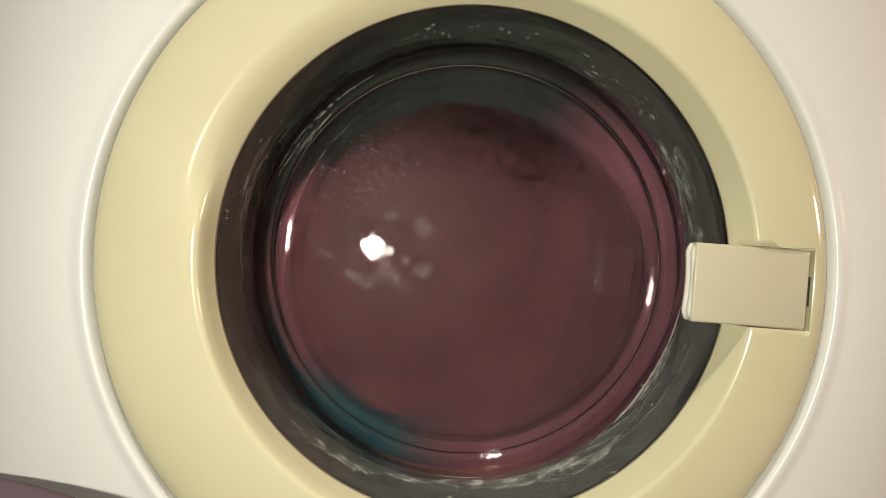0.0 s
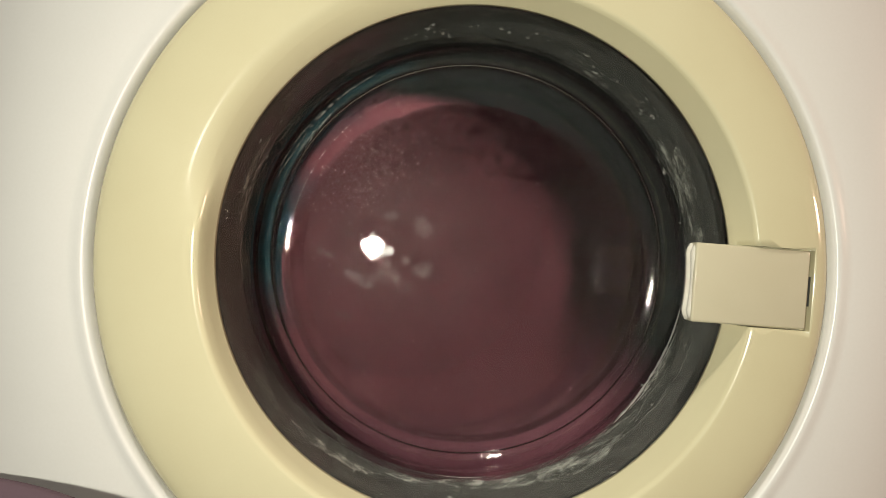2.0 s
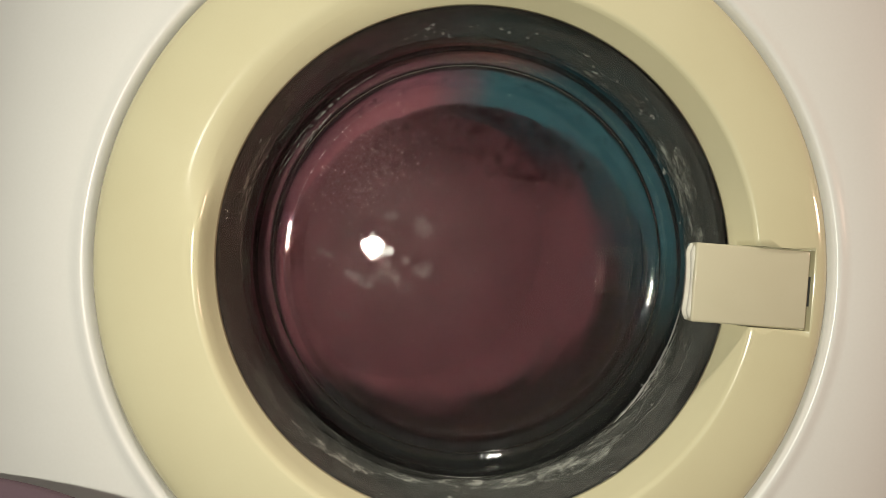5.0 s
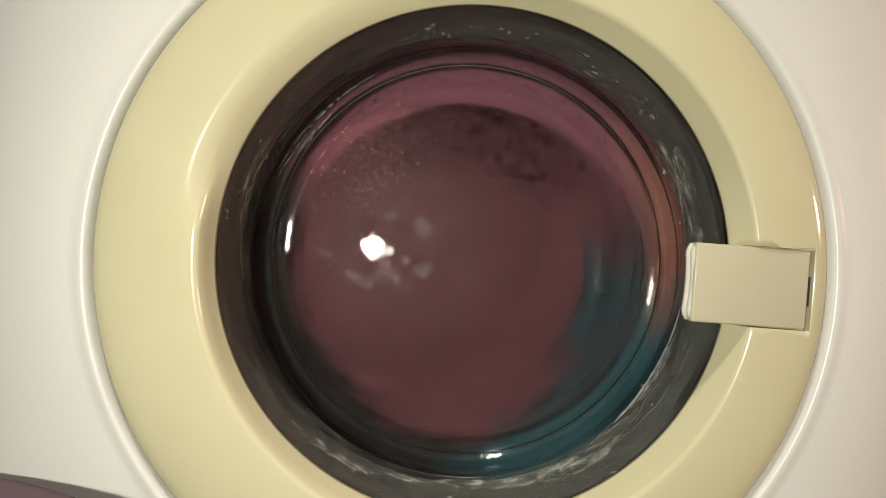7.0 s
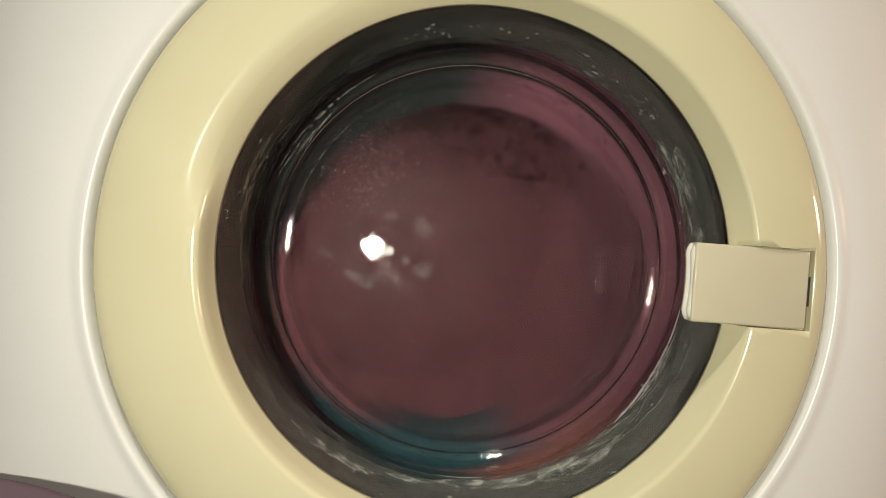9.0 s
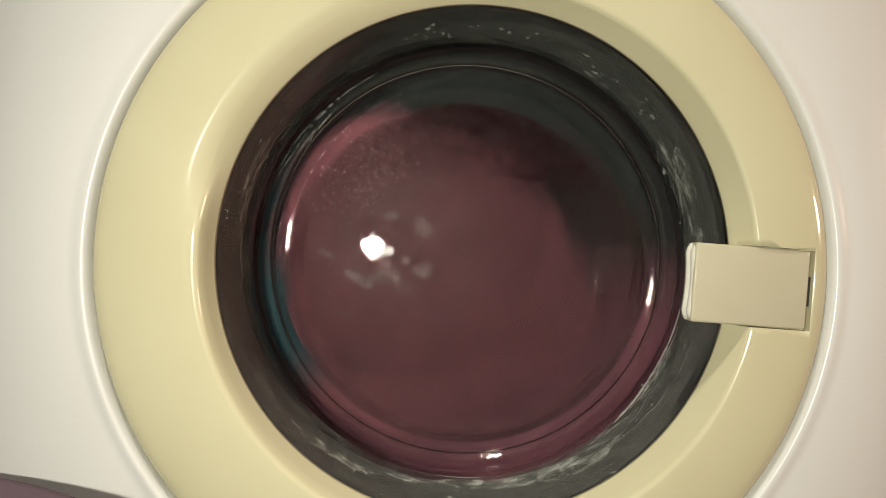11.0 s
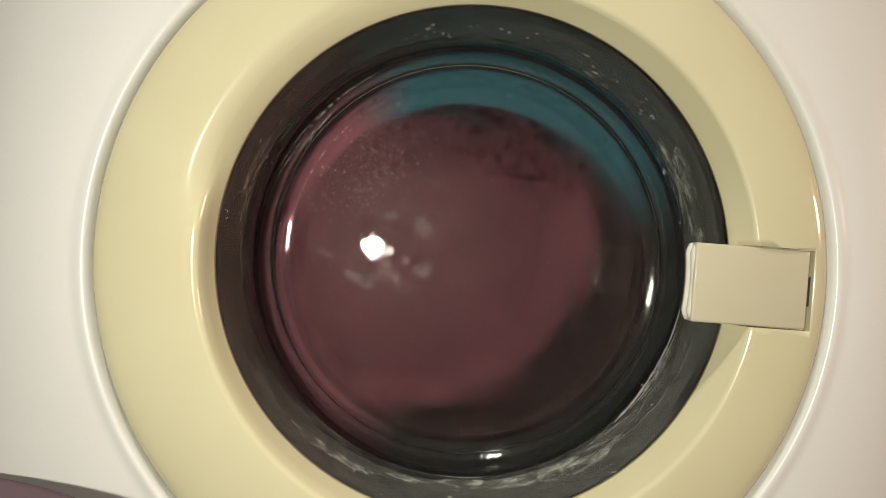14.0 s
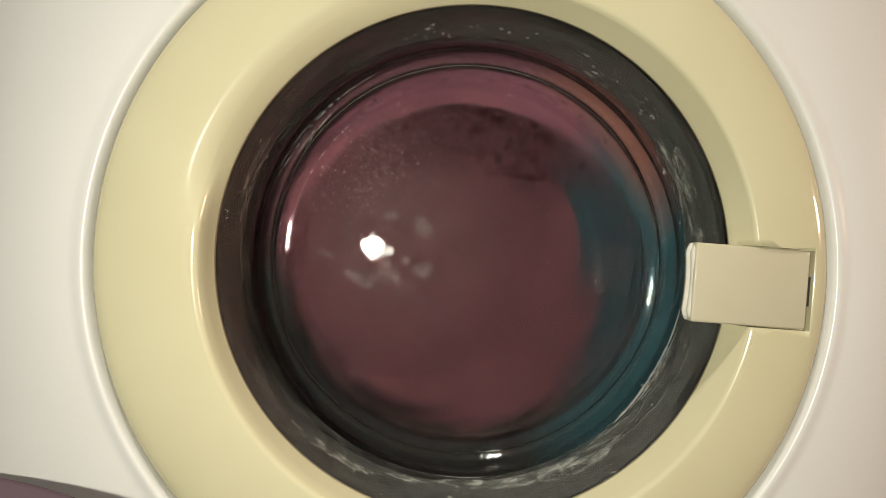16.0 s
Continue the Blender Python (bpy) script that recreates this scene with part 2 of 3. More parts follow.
for v in door_bm.verts:
    # the inner edge is rolled over more softly towards its upper left
    d = Vector((v.co.x - GX, 0, v.co.z - GZ))
    if v.co.y < 0.0060 and 0.1486 < d.length < 0.1680:
        soft_edge = -0.0090 + 0.0158 * ((0.1680 - d.length) / 0.0194) ** 2.2
        w = min(1.0, max(0.0, (d.normalized().dot(Vector((-0.64, 0, 0.77))) - 0.66) / 0.20))
        w = w * w * (3 - 2 * w)
        v.co.y += w * (soft_edge - v.co.y)
door = part("door", door_bm, CREAM, machine, "cream plastic door ring, closed")


def cut(ob, cutter_bm):
    """Cuts a box out of a mesh for good."""
    me = bpy.data.meshes.new("cutter")
    bmesh.ops.recalc_face_normals(cutter_bm, faces=cutter_bm.faces)
    cutter_bm.to_mesh(me)
    cutter_bm.free()
    c = new("cutter", me)
    mod = ob.modifiers.new("cut", "BOOLEAN")
    mod.operation, mod.solver, mod.object = "DIFFERENCE", "EXACT", c
    bpy.context.view_layer.update()
    done = bpy.data.meshes.new_from_object(ob.evaluated_get(bpy.context.evaluated_depsgraph_get()))
    ob.modifiers.clear()
    ob.data = done
    bpy.data.objects.remove(c)


HX0, HX1, HZ0, HZ1 = 0.1372, 0.2052, 0.4708, 0.5148     # the opening flap
cut(door, box(bmesh.new(), HX0 - 0.02, HX1 + 0.0024, -0.02, 0.0025, HZ0 - 0.0006, HZ1 + 0.0006))


def handle():
    """A flat flap with a soft, hollowed finger end that reaches over the glass."""
    bm = bmesh.new()
    box(bm, HX0 + 0.002, HX1, -0.0115, 0.0015, HZ0, HZ1, 0.0014, 4)
    for v in bm.verts:
        if v.co.y < -0.008:
            v.co.y += 0.0056 * (v.co.x - HX0) / (HX1 - HX0)
    flap = part("handle", bm, BEIGE, door, "flat beige opening flap")
    lip = bmesh.new()
    n, h = 16, HZ1 - HZ0
    rows = []
    for i in range(n + 1):
        f = i / n
        z = HZ0 + 0.0006 + (h - 0.0012) * f
        dip = 0.0015 * math.sin(math.pi * f)
        end = 0.0024 * max(0.0, abs(2 * f - 1) - 0.8) / 0.2
        x = HX0 - 0.0005 + dip + end
        rows.append([lip.verts.new(p) for p in ((x + 0.0068, -0.0108, z), (x + 0.0042, -0.0106, z), (x + 0.0014, -0.0096, z), (x + 0.0004, -0.0082, z), (x + 0.00043, -0.0079, z), (x + 0.00072, -0.0049, z),
                                                (x + 0.0006, -0.0046, z), (x - 0.0009, -0.0038, z), (x - 0.00092, -0.0034, z), (x - 0.0006, -0.0002, z), (x - 0.0005, 0.0001, z), (x + 0.0018, 0.0016, z), (x + 0.0068, 0.0022, z))])
    for a, b in zip(rows, rows[1:]):
        for i in range(12):
            lip.faces.new((a[i], a[i + 1], b[i + 1], b[i]))
    for r in (rows[0], rows[-1]):
        lip.faces.new(r)
    part("finger_lip", lip, LIPPED, flap, "glossy pale finger lip")
    return flap


flap = handle()
part("catch_slot", box(bmesh.new(), HX1 + 0.0003, HX1 + 0.0022, -0.0030, 0.0022, 0.4838, 0.5005), SLOT, door, "black slot beside the flap", smooth=False)

# the glass bowl, 5 mm thick, bulging into the drum
YE, R0, RF, TH = 0.1185, 0.1285, 0.0215, 0.005      # depth of the bowl's end, start and radius of its round corner, thickness


def back_y(r):
    """The inner face of the bowl's end, a little hollow."""
    return YE + (R0 ** 2 - r ** 2) / 40


def corner(radius, depth, n, ridges):
    """The bowl's round corner from its end to its wall; ridges: angle, height and half width of moulded rings."""
    rows = []
    for i in range(n + 1):
        a = 88 * i / n
        h = radius + sum(up * math.exp(-((a - at) / w) ** 2) for at, up, w in ridges)
        rows.append((R0 + h * math.sin(radians(a)), depth - radius + h * math.cos(radians(a))))
    return rows


END = (0.0, 0.015, 0.03, 0.05, 0.07, 0.09, 0.105, 0.113, 0.119, 0.124)
inside = [(r, back_y(r)) for r in END] + corner(RF, YE, 70, ((1.5, 0.00020, 1.2), (21.5, 0.00005, 1.6), (83.0, 0.00025, 1.6)))
inside += [(0.1500, 0.0900), (0.1500, 0.0800), (0.1498, 0.0600), (0.1494, 0.0350), (0.1488, 0.0200), (0.1486, 0.0120), (0.1500, 0.0098), (0.1580, 0.0095)]
WALL = inside[-8:-2]
outside = [(0.1620, 0.0097), (0.1620, 0.0148), (0.1580, 0.0150), (0.1545, 0.0165), (0.1546, 0.0350), (0.1550, 0.0600), (0.1550, 0.0800), (0.1550, 0.0900)]
outside += corner(RF + TH, YE + TH, 110, ((27.5, 0.0014, 3.0), (68.5, 0.0030, 2.8)))[::-1]
outside += [(r, back_y(r) + TH) for r in END[::-1]]
bowl_bm = lathe(inside + outside)
bmesh.ops.remove_doubles(bowl_bm, verts=bowl_bm.verts, dist=1e-6)
for v in bowl_bm.verts:
    v.co += Vector((GX, 0, GZ))
bowl = part("glass_bowl", bowl_bm, GLASS, door, "clear glass porthole bowl, wet and smeared with soap")
bowl.visible_shadow = False

# the rubber bellows round the bowl
SX, SZ = GX - 0.0022, GZ         # the bellows hang a little off the glass
seal_bm = lathe([(0.1660, 0.0160), (0.1640, 0.0175), (0.1632, 0.0240), (0.1636, 0.0320), (0.1620, 0.0400), (0.1600, 0.0500), (0.1604, 0.0600), (0.1592, 0.0720),
                 (0.1586, 0.0860), (0.1585, 0.0930), (0.1592, 0.0962), (0.1610, 0.0968), (0.1640, 0.0940), (0.1680, 0.0860), (0.1760, 0.0740), (0.1880, 0.0640), (0.2000, 0.0560), (0.2070, 0.0300),
                 (0.2070, 0.0210), (0.1900, 0.0190)], closed=True)
for v in seal_bm.verts:
    v.co += Vector((SX, 0, SZ))
part("door_seal", seal_bm, RUBBER, machine, "dark grey rubber bellows, damp")

# the outer tub
tub_bm = lathe([(0.200, 0.062), (0.262, 0.066), (0.266, 0.075), (0.266, 0.48), (0.26, 0.49), (0.0, 0.492)], steps=96)
for v in tub_bm.verts:
    v.co += Vector((DX, 0, DZ))
part("outer_tub", tub_bm, RUBBER, machine)

# ---- the drum and the spinning wash; their axis is y ----
def spun(ob, label, category, group=""):
    ob.location = (DX, 0, DZ)
    return tagged(ob, label, category, group)


drum = spun(new("drum"), "brushed steel drum spinning inside the machine", "drum")
part("shell", lathe([(0.205, 0.071), (0.250, 0.073), (0.256, 0.080), (0.256, 0.44), (0.250, 0.45), (0.0, 0.452)], steps=96), STEEL, drum)
for k in range(3):
    lifter = bmesh.new()
    box(lifter, -0.022, 0.022, 0.12, 0.42, 0.215, 0.2545, 0.012)
    bmesh.ops.rotate(lifter, verts=lifter.verts, cent=(0, 0, 0), matrix=Matrix.Rotation(math.tau * k / 3, 3, "Y"))
    part("lifter", lifter, STEEL, drum)


def ground_y(r):
    """How deep the wash lies behind the glass at a radius from the axis."""
    f = min(1.0, max(0.0, (r - 0.158) / 0.044))
    f = f * f * (3 - 2 * f)
    return (0.1385 + 0.008 * (1 - min(1.0, r / 0.12))) * (1 - f) + 0.103 * f


def garment(name, mat, a0, a1, r0, r1, lift, seed, lump=0.005, r_end=None):
    """A wad of cloth pressed round the drum between two angles (degrees, clockwise) and two radii (the inner one may drift to r_end), lumpy and folded, 5 cm thick or more."""
    bm = bmesh.new()
    na, nr = max(24, int(abs(a1 - a0) / 1.8)), 34
    full = abs(a1 - a0) >= 360
    front, back = [], []
    for i in range(nr + 1):
        f = i / nr
        row, rowb = [], []
        for j in range(na if full else na + 1):
            g = j / na
            a = radians(a0 + (a1 - a0) * g)
            w1 = noise.noise(Vector((math.sin(a) * 2.2, math.cos(a) * 2.2, seed)))
            w2 = noise.noise(Vector((f * 3.0, seed * 1.7, g * 2.0)))
            aa = a + (0.0 if full else 0.22 * w2 * (1 if g > 0.5 else -1) * abs(2 * g - 1))
            w3 = noise.noise(Vector((math.sin(a) * 5.5, math.cos(a) * 5.5, seed + 4.0)))
            rr0 = r0 + ((r_end or r0) - r0) * g + (0.010 * w1 + 0.024 * w3 if r0 > 0 else 0.0)
            r = rr0 + (r1 - rr0) * f
            edge = min(f * 9.0 if r0 > 0 else 1.0, 1.0)
            if not full:
                edge = min(edge, 1.0 - max(0.0, (abs(2 * g - 1) - 0.86) / 0.14) ** 2)
            x, z = r * math.sin(aa), r * math.cos(aa)
            big = noise.noise(Vector((x * 26, z * 26, seed)))
            fold = noise.noise(Vector((x * 70 + 3, z * 70, seed * 2.0)))
            y = ground_y(r) + lump * (0.9 * big + 0.45 * fold) - lift * math.sqrt(max(0.0, edge)) + 0.014 * (1 - edge)
            y = max(y, 0.1275 if r < 0.160 else 0.098)
            row.append(bm.verts.new((x, y, z)))
            rowb.append(bm.verts.new((x, max(y + 0.03, 0.20), z)))
        front.append(row)
        back.append(rowb)
    m = len(front[0])
    for i in range(nr):
        for j in range(m if full else m - 1):
            k = (j + 1) % m
            bm.faces.new((front[i][j], front[i][k], front[i + 1][k], front[i + 1][j]))
            bm.faces.new((back[i][j], back[i + 1][j], back[i + 1][k], back[i][k]))
    for j in range(m if full else m - 1):
        k = (j + 1) % m
        bm.faces.new((front[nr][j], front[nr][k], back[nr][k], back[nr][j]))
        bm.faces.new((front[0][j], back[0][j], back[0][k], front[0][k]))
    if not full:
        for i in range(nr):
            bm.faces.new((front[i][0], front[i + 1][0], back[i + 1][0], back[i][0]))
            bm.faces.new((front[i][m - 1], back[i][m - 1], back[i + 1][m - 1], front[i + 1][m - 1]))
    bmesh.ops.remove_doubles(bm, verts=bm.verts, dist=1e-6)
    return part(name, bm, mat)


WASH = "wash in the drum"
wash = [
    spun(garment("bed_sheet", MAROON, 0, 360, 0.0, 0.245, 0.0, 3.1, 0.0025), "wet maroon cotton sheet filling the drum", "sheet", WASH),
    spun(garment("towel", TEAL, -10, 96, 0.100, 0.247, 0.009, 5.3, 0.003, 0.126), "wet teal terry towel pressed to the drum", "towel", WASH),
    spun(garment("shirt", BLACK, 80, 132, 0.124, 0.246, 0.009, 7.7, 0.003, 0.090), "wet black cotton shirt pressed to the drum", "shirt", WASH),
    spun(garment("jersey", GREY, 120, 222, 0.090, 0.246, 0.009, 9.2, 0.003, 0.098), "wet charcoal cotton jersey pressed to the drum", "jersey", WASH),
    spun(garment("blouse", PINK, 214, 356, 0.116, 0.246, 0.007, 11.4, 0.003), "wet plum cotton blouse pressed to the drum", "blouse", WASH),
    spun(garment("sock", RED, -32, 14, 0.150, 0.215, 0.013, 13.6, 0.003), "wet salmon red sock pressed to the drum", "sock", WASH),
]

# ---- wet film, crust and drops on the glass ----
film_bm = bmesh.new()
film_rows = []
for k in range(15):
    row = []
    for i in range(160):
        a = math.tau * i / 160
        w = 1 + 0.020 * noise.noise(Vector((math.sin(a) * 3, math.cos(a) * 3, 2.2))) + 0.018 * noise.noise(Vector((math.sin(a) * 11, math.cos(a) * 11, 5.0)))
        p = Vector((0.1365 * w * k / 14 * math.sin(a), 0, 0.1365 * w * k / 14 * math.cos(a) - 0.0230))
        if p.length > 0.1345:
            p *= 0.1345 / p.length
        row.append(film_bm.verts.new((p.x, back_y(p.length) + TH + 0.0006, p.z)))
    film_rows.append(row)
for a, b in zip(film_rows, film_rows[1:]):
    for i in range(160):
        j = (i + 1) % 160
        film_bm.faces.new((a[i], a[j], b[j], b[i]))
bmesh.ops.remove_doubles(film_bm, verts=film_bm.verts, dist=1e-6)
film = tagged(part("dew_film", film_bm, DEW), "thin murky film of dew and soap on the glass", "soap film", kind="stuff")
film.location = (GX, 0, GZ)

# dark translucent strip added round the bowl's lower corner, painting it dimmer
edge_dim_bm = bmesh.new()
edge_dim_rows = []
edge_dim_profile = [(r * 1.0 + 0.0007 * (r - R0) / 0.0265, y + 0.0007) for r, y in corner(RF + TH, YE + TH, 16, ())[:9]]
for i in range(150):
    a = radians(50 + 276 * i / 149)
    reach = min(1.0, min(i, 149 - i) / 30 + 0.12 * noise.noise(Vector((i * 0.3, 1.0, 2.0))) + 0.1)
    n = len(edge_dim_profile)
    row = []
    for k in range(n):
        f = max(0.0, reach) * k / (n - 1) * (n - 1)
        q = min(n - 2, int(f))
        (r0, y0), (r1, y1) = edge_dim_profile[q], edge_dim_profile[q + 1]
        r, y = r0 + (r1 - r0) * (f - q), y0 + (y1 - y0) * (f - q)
        row.append(edge_dim_bm.verts.new((r * math.sin(a), y, r * math.cos(a))))
    edge_dim_rows.append(row)
for a, b in zip(edge_dim_rows, edge_dim_rows[1:]):
    for k in range(len(a) - 1):
        edge_dim_bm.faces.new((a[k], a[k + 1], b[k + 1], b[k]))
edge_dim = tagged(part("dimming_edge", edge_dim_bm, EDGE_DIM), "dark film added to dim the lower edge of the glass", "soap film", kind="stuff")
edge_dim.location = (GX, 0, GZ)

# dark rings painted over the two moulded grooves, for the corner's refraction lines
dark_line_bm = bmesh.new()
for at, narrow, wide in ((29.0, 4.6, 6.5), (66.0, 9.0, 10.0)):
    dark_line_rows = []
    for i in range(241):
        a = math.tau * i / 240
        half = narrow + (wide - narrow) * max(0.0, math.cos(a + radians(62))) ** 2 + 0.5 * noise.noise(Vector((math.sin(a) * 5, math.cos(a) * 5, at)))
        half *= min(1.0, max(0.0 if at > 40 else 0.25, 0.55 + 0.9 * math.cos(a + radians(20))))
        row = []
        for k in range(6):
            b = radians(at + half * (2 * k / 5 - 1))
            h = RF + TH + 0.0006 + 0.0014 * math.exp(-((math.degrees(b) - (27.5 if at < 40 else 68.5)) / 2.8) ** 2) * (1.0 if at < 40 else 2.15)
            row.append(dark_line_bm.verts.new(((R0 + h * math.sin(b)) * math.sin(a), YE - RF + h * math.cos(b), (R0 + h * math.sin(b)) * math.cos(a))))
        dark_line_rows.append(row)
    for a, b in zip(dark_line_rows, dark_line_rows[1:]):
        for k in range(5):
            dark_line_bm.faces.new((a[k], a[k + 1], b[k + 1], b[k]))
grime = tagged(part("grime", dark_line_bm, DARK_LINE), "dark rings painted for the refraction lines of the glass", "grime", kind="stuff")
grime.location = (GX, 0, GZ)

crust_bm = lathe([(r - 0.0006, y) for r, y in WALL], steps=192)
crust = tagged(part("soap_crust", crust_bm, LIME), "grey dried soap and lime smears on the glass wall", "soap residue", kind="stuff")
crust.location = (GX, 0, GZ)


def wall_at(depth):
    """Radius of the bowl's inner wall at a depth."""
    for (r1, y1), (r0, y0) in zip(WALL, WALL[1:]):
        if y0 <= depth <= y1:
            return r0 + (r1 - r0) * (depth - y0) / (y1 - y0)
    return 0.1486


def bead(bm, place, normal, r, flat=0.5, stretch=1.0, turn=0.0):
    """One clinging drop, a flattened dome."""
    q = Vector(normal).to_track_quat("Z", "Y").to_matrix().to_4x4()
    m = Matrix.Translation(place) @ q @ Matrix.Rotation(turn, 4, "Z") @ Matrix.Diagonal((r * stretch, r, r * flat, 1))
    bmesh.ops.create_icosphere(bm, subdivisions=1, radius=1.0, matrix=m)


rng = random.Random(8)
drops_bm = bmesh.new()
# a dense spray on the upper left of the bowl's end, a few strays all over it
for k in range(1400):
    if k < 1100:
        a, r = radians(rng.gauss(306, 17)), rng.gauss(0.095, 0.026)
    else:
        a, r = rng.uniform(0, math.tau), 0.134 * math.sqrt(rng.random())
    r = min(abs(r), 0.129)
    x, z = r * math.sin(a), r * math.cos(a)
    bead(drops_bm, (x, back_y(r) - 0.0001, z), (-x / 20, -1, -z / 20), rng.choice((0.00006, 0.00008, 0.00010, 0.00012, 0.00015, 0.00020, 0.00034)), 0.5, rng.uniform(0.8, 1.6), rng.uniform(0, 3))
# drops round the middle of the smudges
for k in range(260):
    x, z = rng.gauss(-0.074, 0.013), rng.gauss(-0.004, 0.009)
    r = math.hypot(x, z)
    bead(drops_bm, (x, back_y(r) - 0.0001, z), (-x / 20, -1, -z / 20), rng.choice((0.00006, 0.00009, 0.00012, 0.00020)), 0.5, rng.uniform(0.8, 1.8), rng.uniform(0, 3))
spray = tagged(part("dew_drops", drops_bm, GLINT_SOAP), "fine dew drops sprayed on the glass, whitened for their glints", "dew drops", kind="stuff")
spray.location = (GX, 0, GZ)
drops_bm = bmesh.new()
# larger drops on the wall of the bowl: angle, spread, depth, spread, how many
for a0, da, y0, dy, count, big in ((-13, 4, 0.060, 0.010, 26, 1.0), (0, 7, 0.056, 0.008, 18, 1.0), (27, 7, 0.064, 0.012, 26, 0.9), (42, 6, 0.052, 0.010, 14, 0.9), (74, 12, 0.055, 0.020, 44, 0.55),
                                   (118, 16, 0.056, 0.020, 50, 0.7), (150, 14, 0.070, 0.016, 16, 0.5), (196, 14, 0.056, 0.016, 22, 0.9), (292, 14, 0.052, 0.012, 18, 0.7)):
    for k in range(count):
        a, y = radians(rng.gauss(a0, da)), min(0.092, max(0.014, rng.gauss(y0, dy)))
        r = wall_at(y)
        bead(drops_bm, (r * math.sin(a), y, r * math.cos(a)), (-math.sin(a), -0.1, -math.cos(a)), rng.choice((0.0003, 0.0004, 0.0006, 0.0009, 0.0015)) * big, 0.8, rng.uniform(0.8, 2.6), rng.uniform(0, 3))
drops = tagged(part("water_drops", drops_bm, DROP), "clear water drops clinging to the glass bowl", "water drops", kind="stuff")
drops.location = (GX, 0, GZ)


def blot(bm, x0, z0, rx, rz, turn, seed, place):
    """A thin uneven blot, laid on a surface by place(x, z)."""
    rows = [[bm.verts.new(place(x0, z0))]]
    for k in range(1, 5):
        row = []
        for i in range(28):
            a = math.tau * i / 28
            w = 1 + 0.38 * noise.noise(Vector((math.sin(a) * 1.3, math.cos(a) * 1.3, seed))) + 0.14 * noise.noise(Vector((math.sin(a) * 4, math.cos(a) * 4, seed)))
            u, v = rx * w * k / 4 * math.sin(a), rz * w * k / 4 * math.cos(a)
            row.append(bm.verts.new(place(x0 + u * math.cos(turn) - v * math.sin(turn), z0 + u * math.sin(turn) + v * math.cos(turn))))
        rows.append(row)
    for i in range(28):
        j = (i + 1) % 28
        bm.faces.new((rows[0][0], rows[1][i], rows[1][j]))
        for a, b in zip(rows[1:], rows[2:]):
            bm.faces.new((a[i], a[j], b[j], b[i]))


foam_bm = bmesh.new()
for k in range(16):
    a, r = radians(rng.uniform(-44, 44)), rng.uniform(0.072, 0.1085)
    blot(foam_bm, r * math.sin(a), r * math.cos(a), rng.uniform(0.004, 0.012), rng.uniform(0.002, 0.0045), -a + rng.uniform(-0.3, 0.3), 90 + k * 1.3,
         lambda x, z, k=k: (x, back_y(math.hypot(x, z)) - 0.00008 - 0.00001 * k, z))
for k in range(240):
    a, r = radians(rng.gauss(-2, 24)), 0.113 - abs(rng.gauss(0, 0.016))
    x, z, size = r * math.sin(a), r * math.cos(a), rng.choice((0.0006, 0.0009, 0.0012, 0.0018))
    blot(foam_bm, x, z, size * rng.uniform(1, 2), size, rng.uniform(0, 3), 400 + k * 0.7,
         lambda x, z, k=k: (x, back_y(math.hypot(x, z)) - 0.0009 - 0.000002 * k, z))
comb_bm = bmesh.new()
for k in range(19):
    x = 0.030 + 0.0024 * k + rng.uniform(-0.0004, 0.0004)
    top, low = math.sqrt(0.111 ** 2 - x * x) - rng.uniform(0.001, 0.004), 0.064 - 0.00004 * k * k + rng.uniform(-0.002, 0.003) + (0.006 if k < 3 else 0.0)
    if top - low > 0.004:
        blot(comb_bm, x, 0.5 * (top + low), rng.uniform(0.0006, 0.0010), 0.5 * (top - low), rng.uniform(-0.06, 0.06), 620 + k * 1.1,
             lambda x, z, k=k: (x, back_y(math.hypot(x, z)) - 0.0014 - 0.00001 * k, z))
blot(comb_bm, 0.046, 0.062, 0.020, 0.0016, -0.05, 700.0, lambda x, z: (x, back_y(math.hypot(x, z)) - 0.0017, z))
blot(comb_bm, 0.031, 0.068, 0.0016, 0.0060, 0.2, 703.0, lambda x, z: (x, back_y(math.hypot(x, z)) - 0.0018, z))
comb = tagged(part("suds_comb", comb_bm, COMB), "dark combed streaks of suds on the glass", "suds", kind="stuff")
comb.location = (GX, 0, GZ)
froth_bm = bmesh.new()
for k in range(30):
    a, r = radians(rng.uniform(-50, 46)), rng.uniform(0.060, 0.112)
    blot(froth_bm, r * math.sin(a), r * math.cos(a), rng.uniform(0.002, 0.008), rng.uniform(0.001, 0.0034), rng.uniform(0, 3), 190 + k * 1.7,
         lambda x, z, k=k: (x, back_y(math.hypot(x, z)) - 0.0006 - 0.00001 * k, z))
froth = tagged(part("froth", froth_bm, FROTH), "faint pinkish froth on the glass", "froth", kind="stuff")
froth.location = (GX, 0, GZ)
foam = tagged(part("foam_film", foam_bm, FOAM), "mottled dark film of foam on the glass", "foam film", kind="stuff")
foam.location = (GX, 0, GZ)

# a mottled crescent of suds under the top of the bowl's end
suds_bm = bmesh.new()
suds_rows = []
for i in range(61):
    a = radians(-52 + 108 * i / 60)
    low, high = 0.064 + 0.010 * noise.noise(Vector((i * 0.21, 4.0, 1.0))), 0.1130 + 0.0030 * noise.noise(Vector((i * 0.5, 9.0, 1.0)))
    row = []
    for k in range(9):
        r = low + (high - low) * k / 8
        row.append(suds_bm.verts.new((r * math.sin(a), back_y(r) - YE, r * math.cos(a) - 0.092)))
    suds_rows.append(row)
for a, b in zip(suds_rows, suds_rows[1:]):
    for k in range(8):
        suds_bm.faces.new((a[k], a[k + 1], b[k + 1], b[k]))
